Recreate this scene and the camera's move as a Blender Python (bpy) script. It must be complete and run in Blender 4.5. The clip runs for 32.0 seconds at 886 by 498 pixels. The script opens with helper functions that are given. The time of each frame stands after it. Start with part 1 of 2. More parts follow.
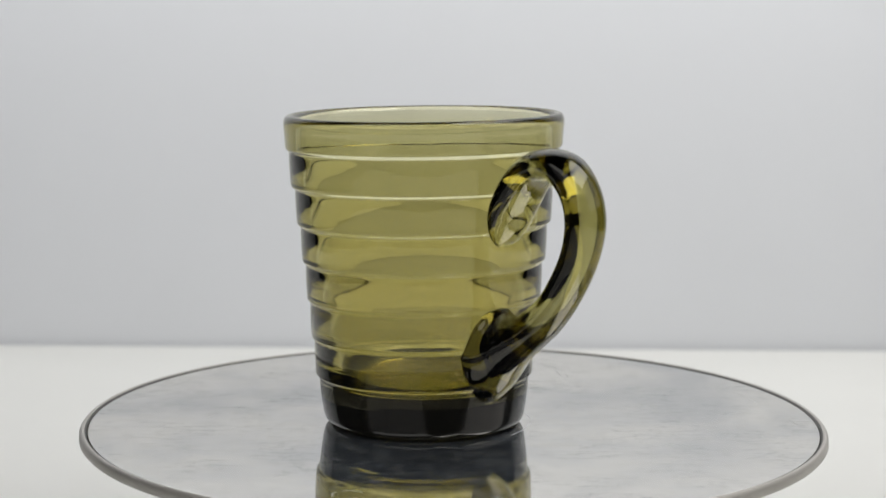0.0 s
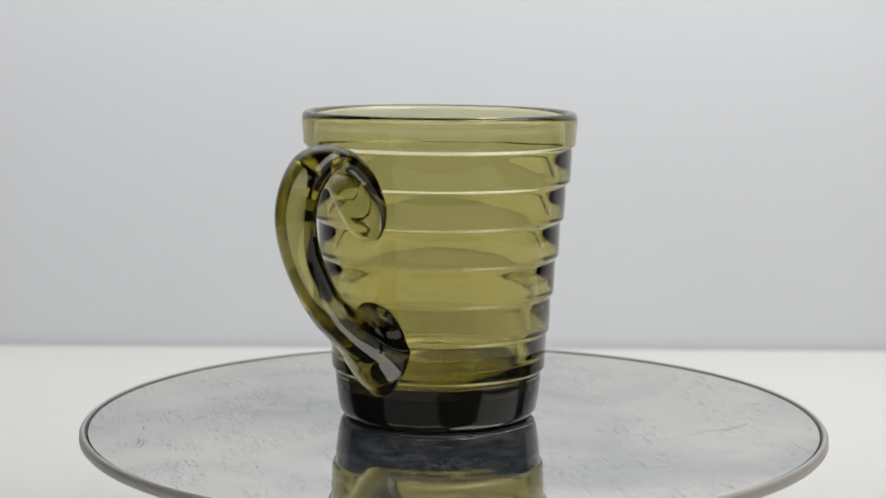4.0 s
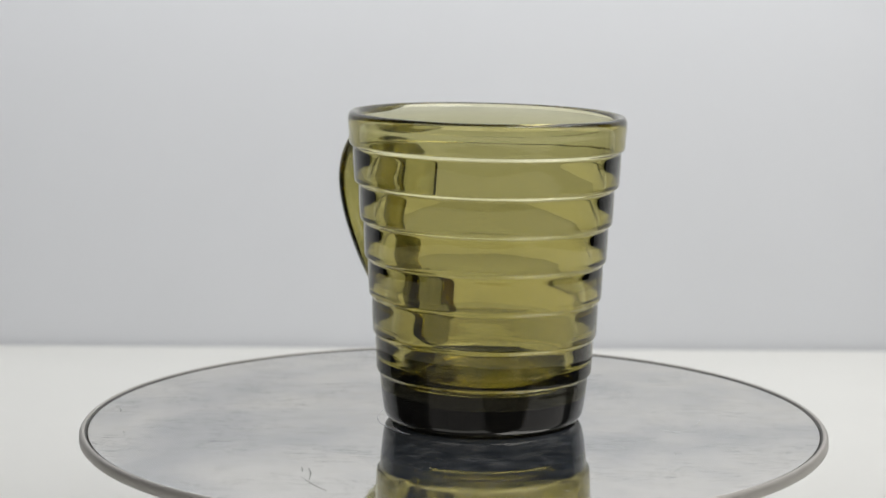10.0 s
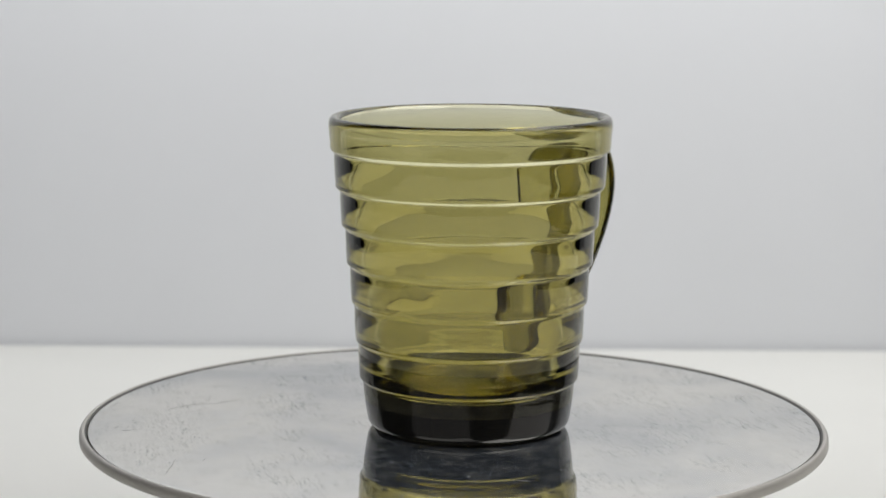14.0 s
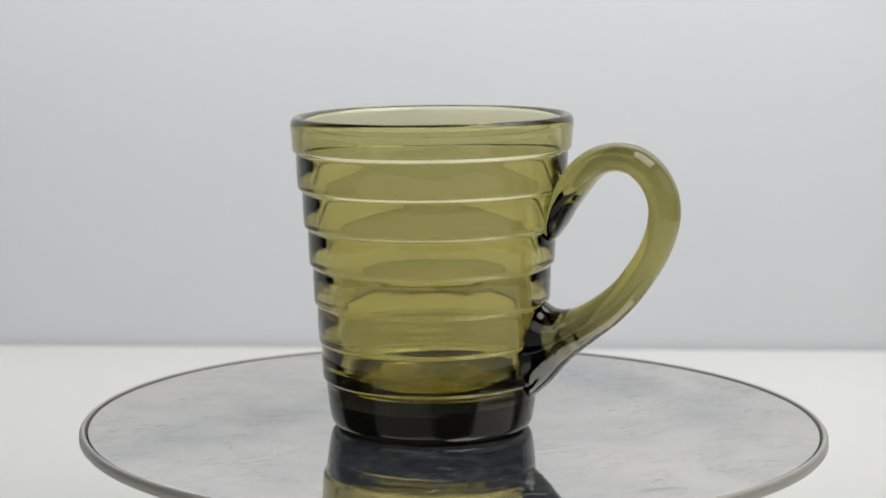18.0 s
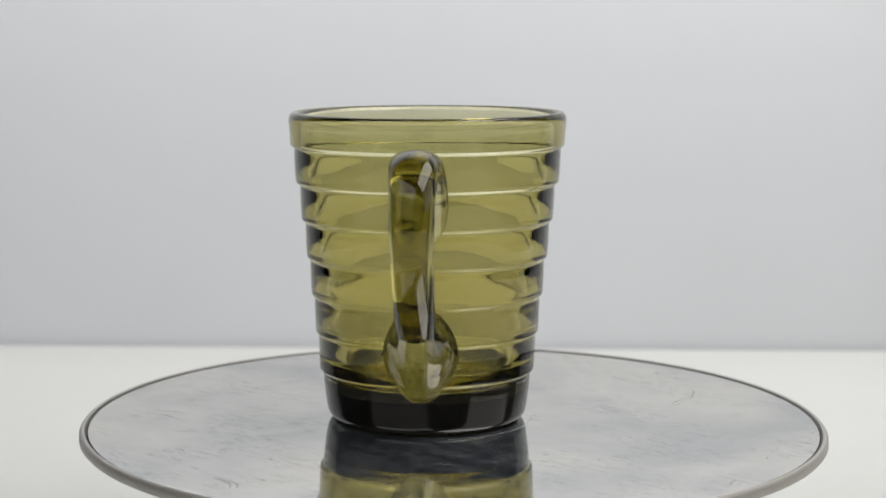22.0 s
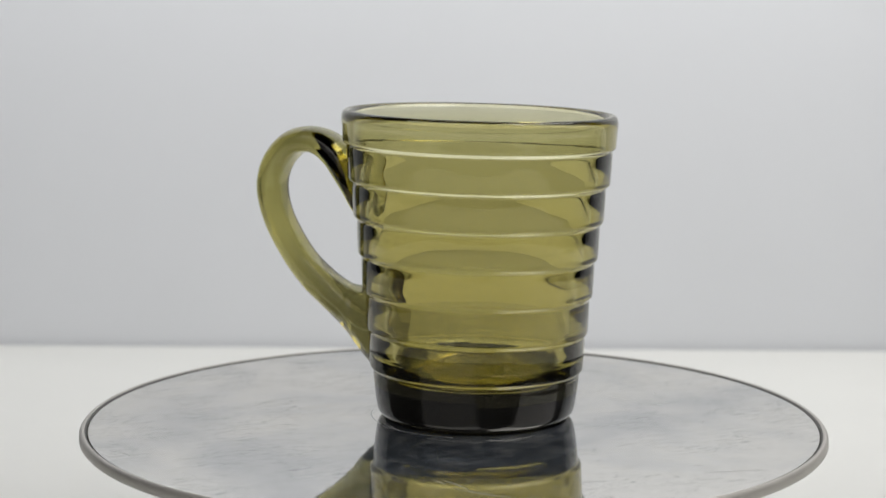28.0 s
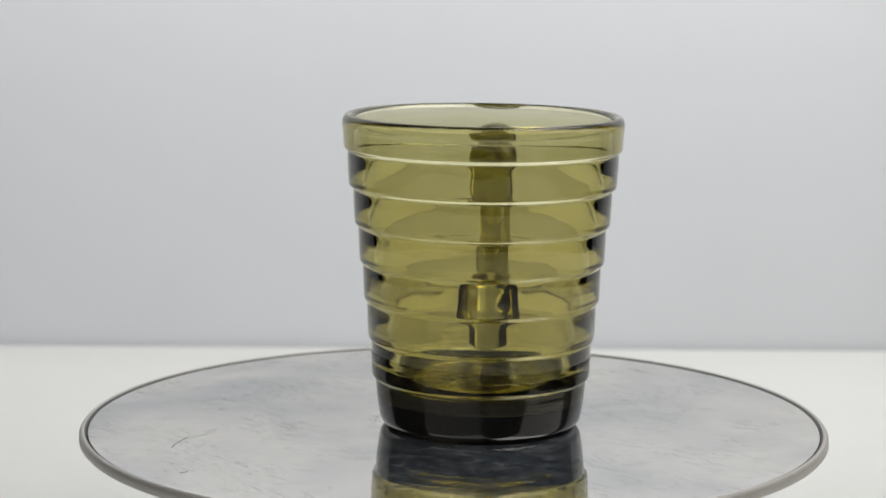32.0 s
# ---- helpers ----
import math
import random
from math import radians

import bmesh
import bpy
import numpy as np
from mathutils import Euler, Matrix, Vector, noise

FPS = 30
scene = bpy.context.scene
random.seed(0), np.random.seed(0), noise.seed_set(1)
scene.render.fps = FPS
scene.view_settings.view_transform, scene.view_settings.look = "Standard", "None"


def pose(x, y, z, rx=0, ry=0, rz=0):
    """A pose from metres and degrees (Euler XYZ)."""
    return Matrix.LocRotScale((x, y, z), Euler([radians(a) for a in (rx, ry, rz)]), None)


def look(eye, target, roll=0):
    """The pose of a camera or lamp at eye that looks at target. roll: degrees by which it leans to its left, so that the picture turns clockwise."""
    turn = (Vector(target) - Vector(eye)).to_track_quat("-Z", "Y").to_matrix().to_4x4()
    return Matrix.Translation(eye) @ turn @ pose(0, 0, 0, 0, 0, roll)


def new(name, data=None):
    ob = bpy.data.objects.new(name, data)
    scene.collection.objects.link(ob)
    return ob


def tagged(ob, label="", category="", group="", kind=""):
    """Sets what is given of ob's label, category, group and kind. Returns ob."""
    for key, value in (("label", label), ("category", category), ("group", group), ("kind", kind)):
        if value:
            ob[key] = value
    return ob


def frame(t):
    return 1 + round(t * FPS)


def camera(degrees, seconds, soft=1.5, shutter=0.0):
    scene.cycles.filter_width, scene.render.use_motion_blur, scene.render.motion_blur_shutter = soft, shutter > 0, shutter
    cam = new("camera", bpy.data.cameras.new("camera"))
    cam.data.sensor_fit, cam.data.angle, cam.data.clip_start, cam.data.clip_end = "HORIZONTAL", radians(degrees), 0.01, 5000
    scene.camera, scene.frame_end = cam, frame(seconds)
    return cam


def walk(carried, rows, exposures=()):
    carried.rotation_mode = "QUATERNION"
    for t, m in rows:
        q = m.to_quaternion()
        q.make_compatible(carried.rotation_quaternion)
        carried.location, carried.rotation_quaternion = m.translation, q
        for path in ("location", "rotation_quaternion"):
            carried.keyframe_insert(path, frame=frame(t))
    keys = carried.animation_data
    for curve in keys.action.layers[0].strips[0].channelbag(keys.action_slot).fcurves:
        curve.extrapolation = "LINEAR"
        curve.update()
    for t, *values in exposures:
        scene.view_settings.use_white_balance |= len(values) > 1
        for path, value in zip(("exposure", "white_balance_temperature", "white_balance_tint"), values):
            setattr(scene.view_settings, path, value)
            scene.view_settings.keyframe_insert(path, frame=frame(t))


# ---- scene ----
cam = camera(26.43, 32.0, soft=1.5)
cam.data.dof.use_dof = True
cam.data.dof.focus_distance = 0.565
cam.data.dof.aperture_fstop = 17.0
EYE = (-0.0023, -0.5744, 0.1357)
VIEW = look(EYE, (-0.0036, -0.0012, 0.0534), 0.353)
walk(cam, [(0.0, VIEW), (32.0, VIEW)])

# the plate turns clockwise, seen from above, once in this many seconds
TURN = 19.70
HANDLE_AT = -50.9        # where the handle points at the start, degrees
MUG_OFF = (-0.00915, -0.00235)   # the mug stands a little off the plate's centre

# ---------------------------------------------------------------- light
world = bpy.data.worlds.new("studio_dark")
world.use_nodes = True
world.node_tree.nodes["Background"].inputs["Color"].default_value = (0.5, 0.52, 0.56, 1)
world.node_tree.nodes["Background"].inputs["Strength"].default_value = 0.02
scene.world = world


def area(name, eye, target, sx, sy, watts, colour):
    data = bpy.data.lights.new(name, "AREA")
    data.shape, data.size, data.size_y = "RECTANGLE", sx, sy
    data.energy, data.color = watts, colour
    ob = new(name, data)
    ob.matrix_world = look(eye, target)
    return ob


# a wash lamp that faces the backdrop, and on either side of the camera a bright soft panel over a dimmer one
area("backdrop_wash", (-0.095, 0.140, 0.505), (-0.095, 0.420, 0.43), 1.00, 0.16, 2.84, (0.972, 0.985, 1.0))
area("soft_panel_west", (-0.268, -0.413, 0.63), (0.0, 0.0, 0.0), 0.80, 0.28, 0.85, (1.0, 0.985, 0.96))
area("soft_panel_east", (0.366, -0.085, 0.706), (0.0, 0.0, 0.0), 0.72, 0.36, 3.25, (1.0, 0.985, 0.955))
area("low_panel_west", (-0.388, -0.598, 0.363), (0.0, 0.0, 0.0), 0.90, 0.36, 0.30, (1.0, 0.985, 0.96))
area("low_panel_east", (0.661, -0.153, 0.424), (0.0, 0.0, 0.0), 0.75, 0.42, 0.78, (1.0, 0.985, 0.955))
scene.view_settings.exposure = 0.0

# ---------------------------------------------------------------- materials


def material(name):
    mat = bpy.data.materials.new(name)
    mat.use_nodes = True
    nodes, links = mat.node_tree.nodes, mat.node_tree.links
    return mat, nodes, links, nodes["Principled BSDF"], nodes["Material Output"]


def noise_node(nodes, links, scale, detail=6.0, rough=0.6, stretch=None, distortion=0.0):
    co = nodes.new("ShaderNodeTexCoord")
    tex = nodes.new("ShaderNodeTexNoise")
    tex.inputs["Scale"].default_value = scale
    tex.inputs["Detail"].default_value = detail
    tex.inputs["Roughness"].default_value = rough
    tex.inputs["Distortion"].default_value = distortion
    if stretch:
        mp = nodes.new("ShaderNodeMapping")
        mp.inputs["Scale"].default_value = stretch[:3]
        mp.inputs["Rotation"].default_value = (0, 0, radians(stretch[3]))
        links.new(co.outputs["Object"], mp.inputs["Vector"])
        links.new(mp.outputs["Vector"], tex.inputs["Vector"])
    else:
        links.new(co.outputs["Object"], tex.inputs["Vector"])
    return tex.outputs["Fac"]


def ramp(nodes, links, fac, stops):
    r = nodes.new("ShaderNodeValToRGB")
    els = r.color_ramp.elements
    while len(els) < len(stops):
        els.new(0.5)
    for e, (pos, c) in zip(els, stops):
        e.position = pos
        e.color = (*c, 1) if len(c) == 3 else (c[0], c[0], c[0], 1)
    links.new(fac, r.inputs["Fac"])
    return r.outputs["Color"]


def bump(nodes, links, fac, strength, distance):
    b = nodes.new("ShaderNodeBump")
    b.inputs["Strength"].default_value = strength
    b.inputs["Distance"].default_value = distance
    links.new(fac, b.inputs["Height"])
    return b.outputs["Normal"]


def painted(name, colour, rough, scale=40.0, vary=0.04, relief=0.0002, metal=0.0):
    mat, nodes, links, bsdf, _ = material(name)
    f = noise_node(nodes, links, scale)
    lo = tuple(max(0.0, c * (1 - vary)) for c in colour)
    hi = tuple(min(1.0, c * (1 + vary)) for c in colour)
    links.new(ramp(nodes, links, f, [(0.3, lo), (0.7, hi)]), bsdf.inputs["Base Color"])
    links.new(bump(nodes, links, noise_node(nodes, links, scale * 20, 3.0), 0.15, relief), bsdf.inputs["Normal"])
    bsdf.inputs["Roughness"].default_value = rough
    bsdf.inputs["Metallic"].default_value = metal
    return mat


def tinted_glass(name, tint, inner, ior=1.52, waves=0.03, soft=0.0):
    """Moulded glass: what passes a face takes on the tint, what is thrown back whole inside takes on the inner tint."""
    mat, nodes, links, bsdf, out = material(name)
    nodes.remove(bsdf)
    n = bump(nodes, links, noise_node(nodes, links, 45.0, 3.0, 0.45, stretch=(0.8, 0.8, 3.5, 0)), waves, 0.002)
    fres = nodes.new("ShaderNodeFresnel")
    fres.inputs["IOR"].default_value = ior
    deep = nodes.new("ShaderNodeBsdfRefraction")
    if isinstance(tint, list):   # (height, colour), painted for absorption: the wall is pressed thinner towards the lip
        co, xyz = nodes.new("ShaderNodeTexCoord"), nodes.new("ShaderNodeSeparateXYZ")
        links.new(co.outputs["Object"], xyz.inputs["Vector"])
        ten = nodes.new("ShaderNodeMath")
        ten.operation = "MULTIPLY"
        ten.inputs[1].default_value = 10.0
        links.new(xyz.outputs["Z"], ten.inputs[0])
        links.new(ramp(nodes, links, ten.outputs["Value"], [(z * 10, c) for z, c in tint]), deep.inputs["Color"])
    else:
        deep.inputs["Color"].default_value = (*tint, 1)
    deep.inputs["IOR"].default_value = ior
    deep.inputs["Roughness"].default_value = 0.0
    gloss = nodes.new("ShaderNodeBsdfGlossy")
    links.new(ramp(nodes, links, fres.outputs["Fac"], [(0.0, (0.95, 0.945, 0.92)), (0.85, (0.93, 0.92, 0.87)), (0.99, inner)]), gloss.inputs["Color"])
    gloss.inputs["Roughness"].default_value = soft
    mix = nodes.new("ShaderNodeMixShader")
    for node in (fres, deep, gloss):
        links.new(n, node.inputs["Normal"])
    links.new(fres.outputs["Fac"], mix.inputs["Fac"])
    links.new(deep.outputs["BSDF"], mix.inputs[1])
    links.new(gloss.outputs["BSDF"], mix.inputs[2])
    links.new(mix.outputs["Shader"], out.inputs["Surface"])
    return mat


GLASS = tinted_glass("olive_glass", [(0.010, (0.785, 0.752, 0.515)), (0.080, (0.845, 0.825, 0.635)), (0.0890, (0.860, 0.842, 0.675)), (0.0920, (0.90, 0.885, 0.735)), (0.0942, (0.95, 0.94, 0.83))], (0.60, 0.56, 0.30))
# darker pad and arch top painted in for light lost along the glass
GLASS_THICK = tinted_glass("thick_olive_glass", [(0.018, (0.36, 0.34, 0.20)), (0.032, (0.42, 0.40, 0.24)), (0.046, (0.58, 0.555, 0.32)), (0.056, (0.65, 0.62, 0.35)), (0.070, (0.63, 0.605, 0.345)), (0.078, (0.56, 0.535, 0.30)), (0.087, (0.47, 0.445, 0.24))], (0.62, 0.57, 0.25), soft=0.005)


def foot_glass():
    """Deep glass, its absorbed light painted near-black: dark inside, bright only on its face."""
    mat, nodes, links, bsdf, _ = material("olive_glass_foot_darkened")
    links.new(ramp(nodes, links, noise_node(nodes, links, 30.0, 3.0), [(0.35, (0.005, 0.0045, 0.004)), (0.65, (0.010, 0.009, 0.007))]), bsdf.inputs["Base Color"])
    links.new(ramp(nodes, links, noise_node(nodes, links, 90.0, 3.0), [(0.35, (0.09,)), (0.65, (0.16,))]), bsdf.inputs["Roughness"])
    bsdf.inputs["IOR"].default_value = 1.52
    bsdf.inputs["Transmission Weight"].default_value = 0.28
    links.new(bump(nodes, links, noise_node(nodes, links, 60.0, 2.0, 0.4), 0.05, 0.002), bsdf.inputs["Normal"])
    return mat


GLASS_FLOOR = tinted_glass("olive_glass_floor", (0.80, 0.77, 0.54), (0.80, 0.77, 0.56), soft=0.07)
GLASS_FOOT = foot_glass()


def mirror_plate():
    """Polished metal sheet with a cloudy blue-grey patina, brush streaks and fine relief."""
    mat, nodes, links, bsdf, out = material("clouded_mirror")
    nodes.remove(bsdf)
    cloud = noise_node(nodes, links, 17.0, 6.0, 0.55, distortion=0.4)
    grain = noise_node(nodes, links, 170.0, 6.0, 0.6, distortion=0.4)
    both = nodes.new("ShaderNodeMath")
    both.operation = "MULTIPLY_ADD"
    both.inputs[1].default_value = 0.87
    links.new(cloud, both.inputs[0])
    half = nodes.new("ShaderNodeMath")
    half.operation = "MULTIPLY"
    half.inputs[1].default_value = 0.13
    links.new(grain, half.inputs[0])
    links.new(half.outputs["Value"], both.inputs[2])
    gloss = nodes.new("ShaderNodeBsdfGlossy")
    links.new(ramp(nodes, links, cloud, [(0.4, (0.012,)), (0.62, (0.045,))]), gloss.inputs["Roughness"])
    links.new(ramp(nodes, links, both.outputs["Value"], [(0.38, (0.725, 0.722, 0.712)), (0.47, (0.815, 0.805, 0.778)), (0.58, (0.91, 0.887, 0.838))]), gloss.inputs["Color"])
    diff = nodes.new("ShaderNodeBsdfDiffuse")
    links.new(ramp(nodes, links, grain, [(0.36, (0.15, 0.18, 0.22)), (0.5, (0.21, 0.24, 0.28)), (0.66, (0.35, 0.365, 0.385))]), diff.inputs["Color"])
    fac = ramp(nodes, links, grain, [(0.34, (0.12,)), (0.52, (0.14,)), (0.68, (0.17,))])
    # hairline wear: thin broken lines, thicker in patches
    patch = ramp(nodes, links, noise_node(nodes, links, 55.0, 4.0, 0.6), [(0.43, (0.02,)), (0.60, (0.32,))])
    worn = fac
    for k, (scale, turned) in enumerate(((300.0, 20), (260.0, 75), (420.0, 130))):
        line = ramp(nodes, links, noise_node(nodes, links, scale, 2.0, 0.5, stretch=(0.2, 1.6, 1.0, turned), distortion=0.5), [(0.488, (0.0,)), (0.5, (1.0,)), (0.512, (0.0,))])
        part_of = nodes.new("ShaderNodeMath")
        part_of.operation = "MULTIPLY_ADD"
        links.new(line, part_of.inputs[0])
        links.new(patch, part_of.inputs[1])
        links.new(worn, part_of.inputs[2])
        worn = part_of.outputs["Value"]
    mix = nodes.new("ShaderNodeMixShader")
    links.new(worn, mix.inputs["Fac"])
    links.new(gloss.outputs["BSDF"], mix.inputs[1])
    links.new(diff.outputs["BSDF"], mix.inputs[2])
    n = bump(nodes, links, noise_node(nodes, links, 240.0, 3.0, 0.5, distortion=0.9), 0.028, 0.0004)
    links.new(n, gloss.inputs["Normal"])
    links.new(n, diff.inputs["Normal"])
    links.new(mix.outputs["Shader"], out.inputs["Surface"])
    return mat


PLATE = mirror_plate()
RIM_GREY = painted("grey_edge_band", (0.52, 0.50, 0.465), 0.42, 60.0, 0.06, 0.0001, 0.3)
MARK = painted("scratched_metal", (0.30, 0.30, 0.295), 0.45, 300.0, 0.2)
STAIN = painted("dried_drop", (0.60, 0.605, 0.61), 0.35, 300.0, 0.15, metal=0.6)
GROOVE = painted("seam_shade", (0.10, 0.098, 0.09), 0.5)
BASE_DARK = painted("dark_plastic", (0.06, 0.06, 0.065), 0.5)
TABLE = painted("white_table_top", (0.80, 0.797, 0.765), 0.55, 6.0, 0.02, 0.0001)
PAPER = painted("pale_backdrop_paper", (0.724, 0.735, 0.762), 0.9, 3.0, 0.02, 0.0002)
ROOM = painted("grey_studio_wall", (0.17, 0.17, 0.17), 0.8, 3.0, 0.1)

# ---------------------------------------------------------------- mesh helpers


def part(name, bm, mat, parent=None, label=""):
    me = bpy.data.meshes.new(name)
    bm.to_mesh(me)
    bm.free()
    me.materials.append(mat)
    ob = new(name, me)
    if parent:
        ob.parent = parent
    return tagged(ob, label) if label else ob


def box(lo, hi, bevel=0.0):
    bm = bmesh.new()
    bmesh.ops.create_cube(bm, size=1.0)
    for v in bm.verts:
        v.co = Vector([lo[i] + (v.co[i] + 0.5) * (hi[i] - lo[i]) for i in range(3)])
    if bevel:
        bmesh.ops.bevel(bm, geom=bm.edges[:], offset=bevel, segments=3, affect="EDGES", profile=0.5)
    return bm


def lathe(profile, segments, closed=False):
    """Spin (radius, height) pairs round z. Radius 0 makes a pole; closed joins the last pair to the first."""
    bm = bmesh.new()
    rings = []
    for r, z in profile:
        if r < 1e-7:
            rings.append([bm.verts.new((0, 0, z))])
        else:
            rings.append([bm.verts.new((r * math.cos(2 * math.pi * i / segments), r * math.sin(2 * math.pi * i / segments), z)) for i in range(segments)])
    pairs = list(zip(rings, rings[1:]))
    if closed:
        pairs.append((rings[-1], rings[0]))
    for a, b in pairs:
        for i in range(segments):
            j = (i + 1) % segments
            if len(a) == 1:
                bm.faces.new((a[0], b[j], b[i]))
            elif len(b) == 1:
                bm.faces.new((a[i], a[j], b[0]))
            else:
                bm.faces.new((a[i], a[j], b[j], b[i]))
    for f in bm.faces:
        f.smooth = True
    bmesh.ops.recalc_face_normals(bm, faces=bm.faces[:])
    return bm


def spline(points, steps):
    """A smooth curve through points of any dimension."""
    p = [np.array(q, float) for q in points]
    p = [2 * p[0] - p[1]] + p + [2 * p[-1] - p[-2]]
    out = []
    for i in range(1, len(p) - 2):
        for k in range(steps):
            s = k / steps
            m0, m1 = (p[i + 1] - p[i - 1]) / 2, (p[i + 2] - p[i]) / 2
            h = (2 * s ** 3 - 3 * s ** 2 + 1, s ** 3 - 2 * s ** 2 + s, -2 * s ** 3 + 3 * s ** 2, s ** 3 - s ** 2)
            out.append(h[0] * p[i] + h[1] * m0 + h[2] * p[i + 1] + h[3] * m1)
    out.append(p[-2])
    return out


# ---------------------------------------------------------------- the studio
TABLE_Z = -0.06
BACK_Y = 0.4205


def studio():
    tagged(part("table_top", box((-0.60, -0.70, TABLE_Z - 0.03), (0.60, BACK_Y - 0.002, TABLE_Z), 0.003), TABLE), "matt white table top under the turntable", "table top", kind="structure")
    tagged(part("backdrop", box((-0.80, BACK_Y, TABLE_Z - 0.4), (0.80, BACK_Y + 0.012, 0.95)), PAPER), "pale blue-grey paper backdrop behind the table", "backdrop", kind="structure")
    z0, z1, x, y0, y1 = -0.80, 1.7, 1.7, -1.8, 0.9
    for name, lo, hi in (("floor", (-x, y0, z0 - 0.05), (x, y1, z0)), ("ceiling", (-x, y0, z1), (x, y1, z1 + 0.05)),
                         ("wall_west", (-x - 0.1, y0, z0), (-x, y1, z1)), ("wall_east", (x, y0, z0), (x + 0.1, y1, z1)),
                         ("wall_south", (-x, y0 - 0.1, z0), (x, y0, z1)), ("wall_north", (-x, y1, z0), (x, y1 + 0.1, z1))):
        tagged(part(name, box(lo, hi), ROOM), "plain grey studio " + name.split("_")[0], name.split("_")[0], kind="structure")
    legs = tagged(new("table_frame"), "dark legs that carry the white table top", "table")
    legs.location = (0, 0, z0)
    for sx in (-0.54, 0.54):
        for sy in (-0.64, 0.28):
            part("leg", box((sx - 0.025, sy - 0.025, 0), (sx + 0.025, sy + 0.025, TABLE_Z - 0.03 - z0), 0.002), BASE_DARK, legs)


# ---------------------------------------------------------------- the turntable
PLATE_R = 0.1124


# scratches in the plate: widest width, then points along the line, mm
MARKS = [(0.6, [(29.7, 86.7), (33.4, 82.1), (38.8, 72.5)]), (0.45, [(38.8, 67.9), (39.8, 61.4)]), (1.1, [(6.3, 102.1), (5.9, 100.3), (6.2, 98.2)]), (0.5, [(-75.1, 1.2), (-76.8, -2.0)]),
         (0.4, [(-66.9, -13.5), (-67.9, -15.3)]), (0.5, [(108.1, -7.6), (105.7, -4.6), (104.7, 1.2)]), (0.5, [(-14.4, -94.3), (-10.0, -94.9)]), (0.6, [(-0.5, -97.9), (6.5, -98.6), (11.4, -102.2)])]
MORE_MARKS = [(0.4, [(0.2, -96.3), (9.2, -98.0), (12.4, -101.0)]), (0.5, [(37.7, 63.0), (36.4, 69.0), (35.9, 77.5)]), (0.6, [(92.2, 60.7), (90.9, 61.2)]), (0.5, [(98.4, 24.6), (97.8, 26.4)]), (0.4, [(97.2, 28.4), (96.9, 30.0)]),
              (0.3, [(-30.9, 89.4), (-39.2, 91.5), (-47.5, 94.1)]), (0.4, [(-33.0, 81.2), (-35.3, 82.4)]), (0.5, [(-65.4, 40.3), (-66.4, 38.9), (-68.3, 38.1)]), (0.4, [(-50.1, -70.5), (-46.4, -68.7)])]


def scratch(line, width, z):
    """A tapered sliver along a line, hardly thicker than a hair."""
    bm = bmesh.new()
    pts = spline(line, 4)
    rows = []
    for i, q in enumerate(pts):
        a, b = pts[max(0, i - 1)], pts[min(len(pts) - 1, i + 1)]
        t = (b - a) / np.linalg.norm(b - a)
        w = width / 2 * (0.12 + 0.88 * math.sin(math.pi * i / (len(pts) - 1)) ** 0.7) * random.uniform(0.6, 1.0)
        rows.append([bm.verts.new((q[0] - t[1] * k * w, q[1] + t[0] * k * w, z + (0.00005 if k == 0 else 0.00001))) for k in (-1, 0, 1)])
    for a, b in zip(rows, rows[1:]):
        bm.faces.new((a[0], b[0], b[1], a[1]))
        bm.faces.new((a[1], b[1], b[2], a[2]))
    bmesh.ops.recalc_face_normals(bm, faces=bm.faces[:])
    for f in bm.faces:
        if f.normal.z < 0:
            f.normal_flip()
    return bm


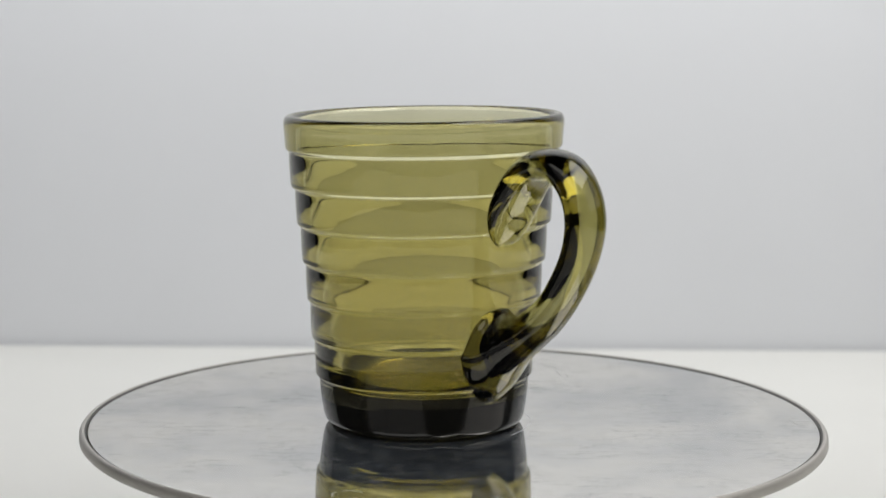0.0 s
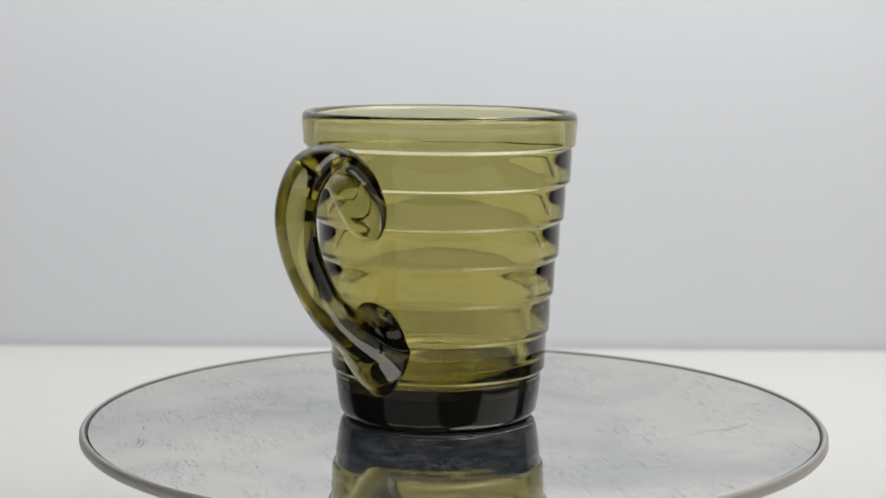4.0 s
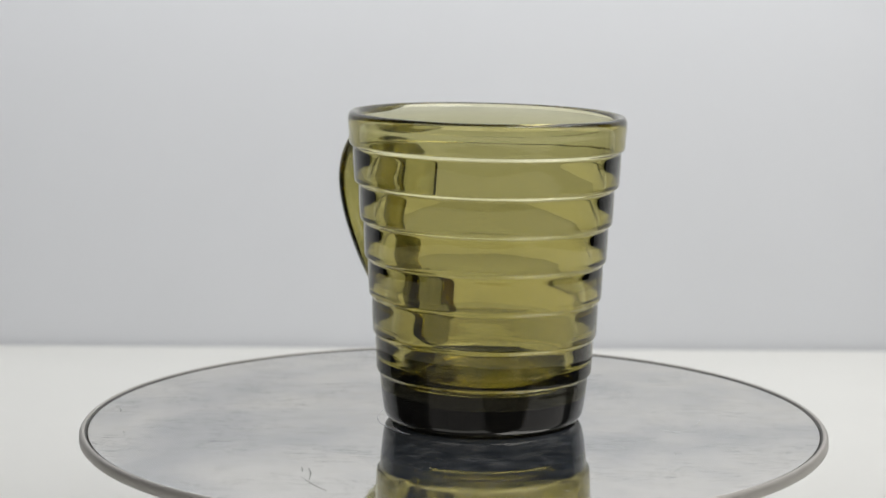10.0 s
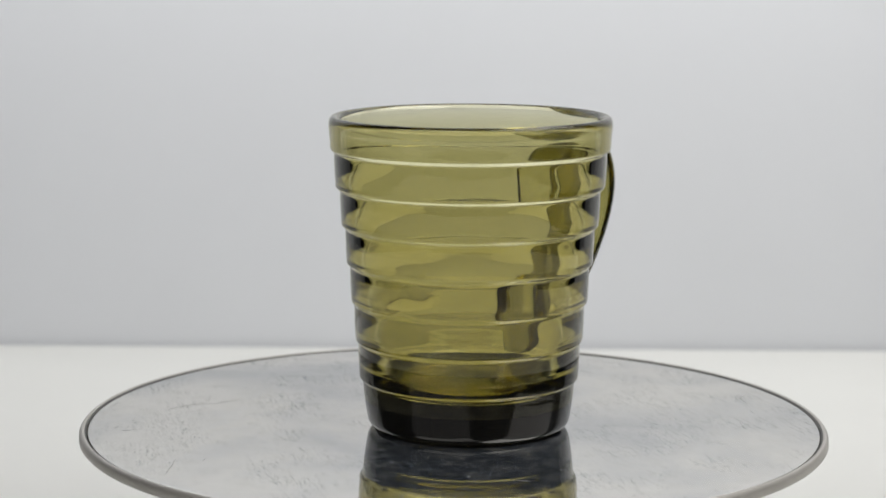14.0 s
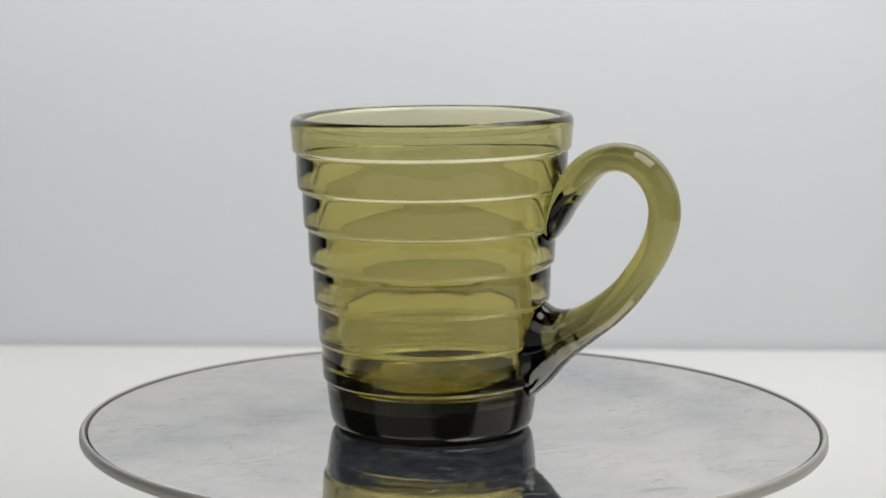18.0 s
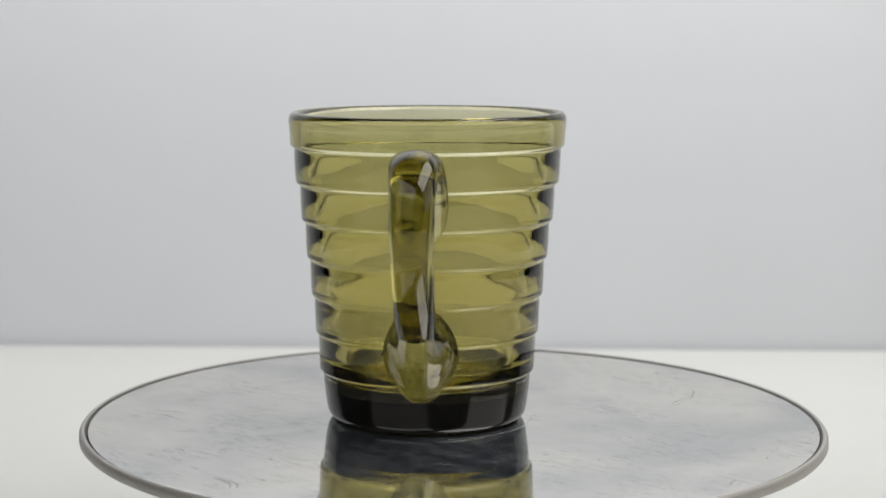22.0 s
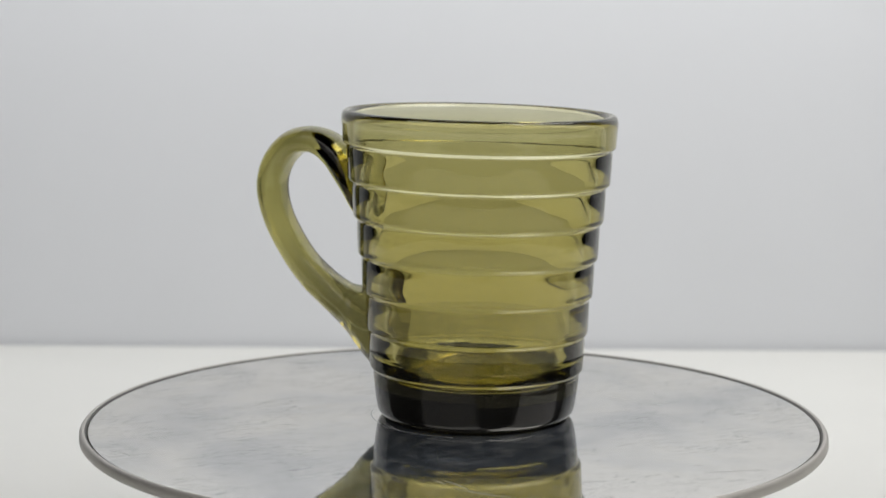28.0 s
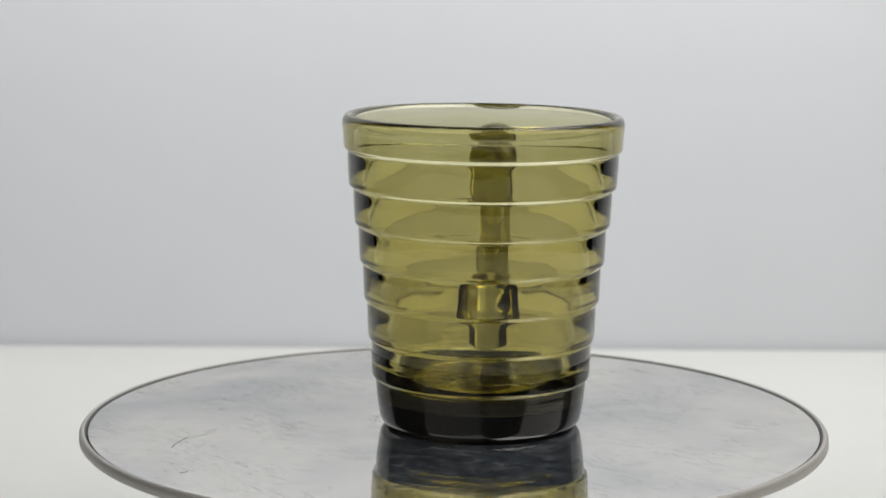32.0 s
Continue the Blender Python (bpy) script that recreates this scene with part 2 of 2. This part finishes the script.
def turntable():
    table = tagged(new("turntable"), "round display turntable with a clouded mirror top and grey edge", "turntable")
    table.location = (0, 0, TABLE_Z)
    up = -TABLE_Z
    R = PLATE_R
    plate = part("plate", lathe([(0, up), (0.03, up), (0.06, up), (0.09, up), (R - 0.0012, up), (R - 0.0006, up), (R - 0.00035, up - 0.0001), (R - 0.0002, up - 0.0004), (R - 0.0002, up - 0.003), (0, up - 0.003)], 192), PLATE, table, "clouded blue-grey mirror plate with fine scratches")
    # dark ring painted for the shade in the gap beside the edge band
    part("seam", lathe([(R - 0.0001, up - 0.0012), (R + 0.0002, up + 0.0001), (R + 0.0006, up + 0.0002), (R + 0.0006, up - 0.003), (R - 0.0001, up - 0.003)], 192, True), GROOVE, table, "thin gap round the plate, its shade painted dark")
    o = R + 0.0022
    part("edge_band", lathe([(R + 0.0005, up + 0.0001), (R + 0.0008, up + 0.0004), (R + 0.0013, up + 0.0005), (o - 0.0005, up + 0.0002), (o, up - 0.0005), (o + 0.0001, up - 0.0023), (o - 0.0005, up - 0.0030), (0.10, up - 0.0040), (0.06, up - 0.0043), (0.06, up - 0.0031), (R + 0.0005, up - 0.0031)], 192, True), RIM_GREY, table, "satin grey metal edge band")
    part("base", lathe([(0, 0.0), (0.078, 0.0), (0.080, 0.0015), (0.080, 0.044), (0.078, 0.046), (0.05, 0.047), (0.05, up - 0.0044), (0, up - 0.0044)], 96), BASE_DARK, table, "dark plastic motor base")
    for width, line in MARKS + MORE_MARKS:
        part("scratch", scratch([(x / 1000, y / 1000) for x, y in line], width / 1000, up), MARK, plate, "thin dark scratch")
    def arc(x, y, r, turned, span):
        return [(x + r * math.cos(radians(turned + span * k / 8)), y + r * math.sin(radians(turned + span * k / 8))) for k in range(9)]
    for turned, span in ((20, 95), (140, 70), (235, 80)):
        part("drop_stain", scratch(arc(-0.0282, -0.0888, 0.0042, turned, span), 0.0005, up), STAIN, plate, "faint broken ring of a dried drop")
    # pale line left where a wet foot stood
    for r, turned, span in ((0.0327, -36, 34), (0.0330, 2, 26), (0.0325, 22, 27)):
        part("ring_stain", scratch(arc(MUG_OFF[0], MUG_OFF[1], r, turned, span), 0.0005, up), STAIN, plate, "pale dried water line round the foot")
    return table


# ---------------------------------------------------------------- the mug
STEP_Z = [0.0152, 0.0270, 0.0387, 0.0504, 0.0619, 0.0734, 0.0848]
STEP_R = [0.0323, 0.0337, 0.0349, 0.0362, 0.0376, 0.0392, 0.0410]


BARREL = 0.00004   # each ring swells a little


def outer_profile():
    pts = [(0.0, 0.0014), (0.014, 0.0012), (0.022, 0.0009), (0.0258, 0.0003), (0.0272, 0.0), (0.0286, 0.0002), (0.0298, 0.0009), (0.0306, 0.0020), (0.0310, 0.0033), (0.0313, 0.0050), (0.0317, 0.0078), (0.0321, 0.0113), (0.0322, 0.0130)]
    for k, (z, r) in enumerate(zip(STEP_Z, STEP_R)):
        grow = (STEP_R[k + 1] if k < 6 else 0.0425) - r
        for dz, w in ((-0.0012, 0.0), (-0.0008, 0.03), (-0.0004, 0.16), (-0.0001, 0.42), (0.0003, 0.66), (0.0007, 0.75), (0.0014, 0.785), (0.0028, 0.82), (0.0048, 0.88), (0.0068, 0.94), (0.0085, 0.985)):
            if k < 6 or dz < 0.003:
                bulge = BARREL * math.sin(math.pi * min(1.0, max(0.0, (dz - 0.0008) / 0.0096)))
                pts.append((r + grow * w + bulge, z + dz))
    pts += [(0.04240, 0.09000), (0.04256, 0.09120), (0.04262, 0.09230), (0.04252, 0.09335), (0.04222, 0.09425), (0.04170, 0.09484), (0.04110, 0.09508)]
    return pts


INNER = [(0.04050, 0.09500), (0.03990, 0.09462), (0.03940, 0.09395), (0.03906, 0.09310), (0.03890, 0.09200), (0.03880, 0.09030),
         (0.0386, 0.0848), (0.0374, 0.0778), (0.0356, 0.0668), (0.0337, 0.0548), (0.0318, 0.0428), (0.0299, 0.0308),
         (0.0285, 0.0238), (0.0274, 0.0188), (0.0262, 0.0158), (0.0244, 0.0137), (0.0220, 0.0125), (0.019, 0.0120), (0.013, 0.0119), (0.006, 0.0122), (0.0, 0.0123)]





INNER_WAVE = 0.00009


def wall_radius(z):
    zs = [q[1] for q in outer_profile()[12:]]
    rs = [q[0] for q in outer_profile()[12:]]
    return float(np.interp(z, zs, rs))


# centre of the section (out from the axis, up), half width, half thickness; mm
HANDLE = [(37.0, 59.0, 3.0, 0.9), (37.9, 60.8, 5.2, 1.7), (39.3, 64.6, 7.4, 2.8), (41.2, 69.7, 8.5, 3.7), (43.7, 74.7, 8.5, 4.4), (47.2, 79.6, 8.1, 4.5), (51.9, 83.1, 7.6, 4.3),
          (57.3, 84.4, 7.3, 4.15), (63.2, 83.2, 7.0, 4.2), (68.0, 79.1, 6.5, 4.35), (70.9, 73.8, 6.3, 4.45), (71.7, 68.0, 6.2, 4.5), (70.4, 61.2, 6.0, 4.45), (67.2, 54.1, 5.9, 4.5),
          (61.4, 45.5, 5.8, 4.65), (55.7, 39.7, 5.9, 5.1), (50.2, 35.4, 6.3, 5.7), (45.1, 31.7, 7.6, 7.2), (40.6, 27.9, 9.5, 10.3), (37.0, 26.0, 10.9, 12.5), (34.1, 25.5, 11.5, 14.6)]


def handle_mesh():
    """An oval rod swept along its curve, flattened to a tongue above and flared to a pad below, both sunk in the wall."""
    stations = spline(HANDLE, 5)
    n = 40
    bm = bmesh.new()
    rings = []
    for i, (u, z, w, h) in enumerate(stations):
        wrap = min(1.0, max(0.0, (49.5 - u) / 9.0)) ** 1.2   # near the body the section bends round it
        a, b = stations[max(0, i - 1)], stations[min(len(stations) - 1, i + 1)]
        t = np.array([b[0] - a[0], b[1] - a[1]])
        t /= np.linalg.norm(t)
        up = np.array([-t[1], t[0]])
        flare = min(1.0, max(0.0, (i - 76) / 12.0))
        if i in (88, 89):   # a slight fold where the rod was pressed on
            w, h = w * 1.035, h * 1.02
        if flare:
            up = up * (1 - flare) + np.array([0.0, -1.0]) * flare
            up /= np.linalg.norm(up)
        ring = []
        for k in range(n):
            c, s = math.cos(2 * math.pi * k / n), math.sin(2 * math.pi * k / n)
            e = 2 / 2.05 if s >= 0 else 2 / (2.05 + 0.95 * (1 - flare))   # the inner side of the loop is flatter
            v = w * math.copysign(abs(c) ** e, c)
            q = h * math.copysign(abs(s) ** e, s)
            low = up[1] * q / h
            v *= 1 - flare * (0.20 * max(0.0, -low) + 0.12 * max(0.0, low))
            x, y = u + up[0] * q, z + up[1] * q
            x += flare * 0.125 * (y - z)   # the pad leans with the wall
            R = max(20.0, wall_radius(z / 1000) * 1000)
            x -= wrap * (R - math.sqrt(max(1.0, R * R - v * v)))
            ring.append((x / 1000, v / 1000, y / 1000))
        rings.append(ring)
    # the pad ends inside the wall
    last = rings[-1]
    mid = Vector((0, 0, sum(q[2] for q in last) / n))

    def sunk(v, z, deep):
        r = wall_radius(min(max(z, 0.004), 0.09)) - deep
        return (math.sqrt(r * r - v * v), v, z)
    rings.append([sunk(q[1], q[2], 0.0002) for q in last])
    for k in (1.0, 0.7, 0.4, 0.15):
        rings.append([sunk(q[1] * k, mid.z + (q[2] - mid.z) * k, 0.0016) for q in last])
    verts = [[bm.verts.new(q) for q in ring] for ring in rings]
    for a, b in zip(verts, verts[1:]):
        for k in range(n):
            j = (k + 1) % n
            bm.faces.new((a[k], a[j], b[j], b[k]))
    bm.faces.new(verts[0])
    bm.faces.new(verts[-1])
    for f in bm.faces:
        f.smooth = True
    bmesh.ops.recalc_face_normals(bm, faces=bm.faces[:])
    return bm


def mug():
    outer = [tuple(q) for q in spline(outer_profile(), 3)]
    inner = [tuple(q) for q in spline(INNER, 4)]
    # faint rings inside, where the wall shrank between the ledges
    fine = []
    for (r0, z0), (r1, z1) in zip(inner, inner[1:]):
        n = max(1, math.ceil(abs(z1 - z0) / 0.0009))
        fine += [(r0 + (r1 - r0) * k / n, z0 + (z1 - z0) * k / n) for k in range(n)]
    inner = [(r + INNER_WAVE * min(1.0, max(0.0, (z - 0.026) / 0.006)) * min(1.0, max(0.0, (0.088 - z) / 0.004)) * math.cos(2 * math.pi * (z - STEP_Z[0]) / 0.0116), z) for r, z in fine + [inner[-1]]]
    prof = [(max(0.0, r), z) for r, z in outer] + [(max(0.0, r), z) for r, z in inner]
    prof[0], prof[-1] = (0.0, prof[0][1]), (0.0, prof[-1][1])
    bm = lathe(prof, 176)
    # hand finishing left the rings and the rim a little out of level
    a = radians(-HANDLE_AT)
    turn = Matrix.Rotation(a, 2)
    tilt = turn @ Vector((0.01724, -0.00862))
    lean = turn @ Vector((-0.00524, 0.00203))
    for v in bm.verts:
        x, y, z = v.co
        g = min(1.0, max(0.0, (z - 0.003) / 0.02))
        v.co = (x + lean.x * z, y + lean.y * z, z + (tilt.x * x + tilt.y * y) * g)
    body_me, grip_me = bpy.data.meshes.new("mug_raw"), bpy.data.meshes.new("grip_raw")
    bm.to_mesh(body_me)
    bm.free()
    hb = handle_mesh()
    hb.to_mesh(grip_me)
    hb.free()
    body_me.materials.append(GLASS)
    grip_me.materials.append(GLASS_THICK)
    raw, grip = new("mug_raw", body_me), new("grip_raw", grip_me)
    # fuse the two, so that no face is left inside the glass
    m = raw.modifiers.new("fuse", "BOOLEAN")
    m.operation, m.object, m.solver, m.material_mode, m.use_self = "UNION", grip, "EXACT", "TRANSFER", True
    whole = bpy.data.meshes.new_from_object(raw.evaluated_get(bpy.context.evaluated_depsgraph_get()))
    slots = [s.name for s in whole.materials]
    bpy.data.objects.remove(raw)
    bpy.data.objects.remove(grip)
    thing = tagged(new("glass_mug"), "translucent olive-green ribbed glass mug standing on the turntable", "mug")
    fused = bmesh.new()
    fused.from_mesh(whole)
    bmesh.ops.triangulate(fused, faces=[f for f in fused.faces if len(f.verts) > 4])
    seam = [e for e in fused.edges if len({f.material_index for f in e.link_faces}) > 1]
    bmesh.ops.split_edges(fused, edges=seam)
    fused.normal_update()
    fused.verts.index_update()
    normals = [v.normal.copy() for v in fused.verts]

    def kind(f):
        if slots[f.material_index] == GLASS_THICK.name:
            return "handle"
        c = f.calc_center_median()
        r = math.hypot(c.x, c.y)
        z = c.z - (tilt.x * c.x + tilt.y * c.y)
        if z > 0.0916:
            return "rim"
        if (0.006 < z < 0.0141 and r < 0.0248) or (z < 0.006 and r < 0.0255):
            return "bottom"
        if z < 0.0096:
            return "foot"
        if f.normal.x * c.x + f.normal.y * c.y < 0:
            return "inner_wall"
        return "band", sum(z > q - 0.0002 for q in STEP_Z)
    groups = {}
    for f in fused.faces:
        groups.setdefault(kind(f), []).append(f)
    bands = [(key, GLASS, "") for key in sorted(k for k in groups if isinstance(k, tuple))]
    for key, mat, label in (*bands, ("inner_wall", GLASS, "smooth inner face of the olive glass wall"), ("rim", GLASS, "rounded olive glass lip"),
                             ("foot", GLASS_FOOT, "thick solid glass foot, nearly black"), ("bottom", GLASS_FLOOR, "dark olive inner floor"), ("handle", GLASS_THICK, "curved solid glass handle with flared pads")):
        index, co, nor, faces = {}, [], [], []
        name = key if isinstance(key, str) else key[0]
        for f in groups.get(key, []):
            face = []
            for v in f.verts:
                if v.index not in index:
                    index[v.index] = len(co)
                    co.append(v.co[:])
                    nor.append(normals[v.index][:])
                face.append(index[v.index])
            faces.append(face)
        me = bpy.data.meshes.new(name)
        me.from_pydata(co, [], faces)
        for p in me.polygons:
            p.use_smooth = True
        me.normals_split_custom_set_from_vertices(nor)
        me.materials.append(mat)
        ob = new(name, me)
        ob.parent = thing
        if label:
            tagged(ob, label)
    fused.free()
    return thing


studio()
TURNTABLE = turntable()
MUG = mug()


def motions():
    plate_rows, mug_rows = [], []
    for k in range(65):
        t = k * 0.5
        a = -360.0 * t / TURN
        c, s = math.cos(radians(a)), math.sin(radians(a))
        plate_rows.append((t, pose(0, 0, TABLE_Z, 0, 0, a)))
        x, y = MUG_OFF
        mug_rows.append((t, pose(c * x - s * y, s * x + c * y, 0.0001, 0, 0, HANDLE_AT + a)))
    walk(TURNTABLE, plate_rows)
    walk(MUG, mug_rows)


motions()
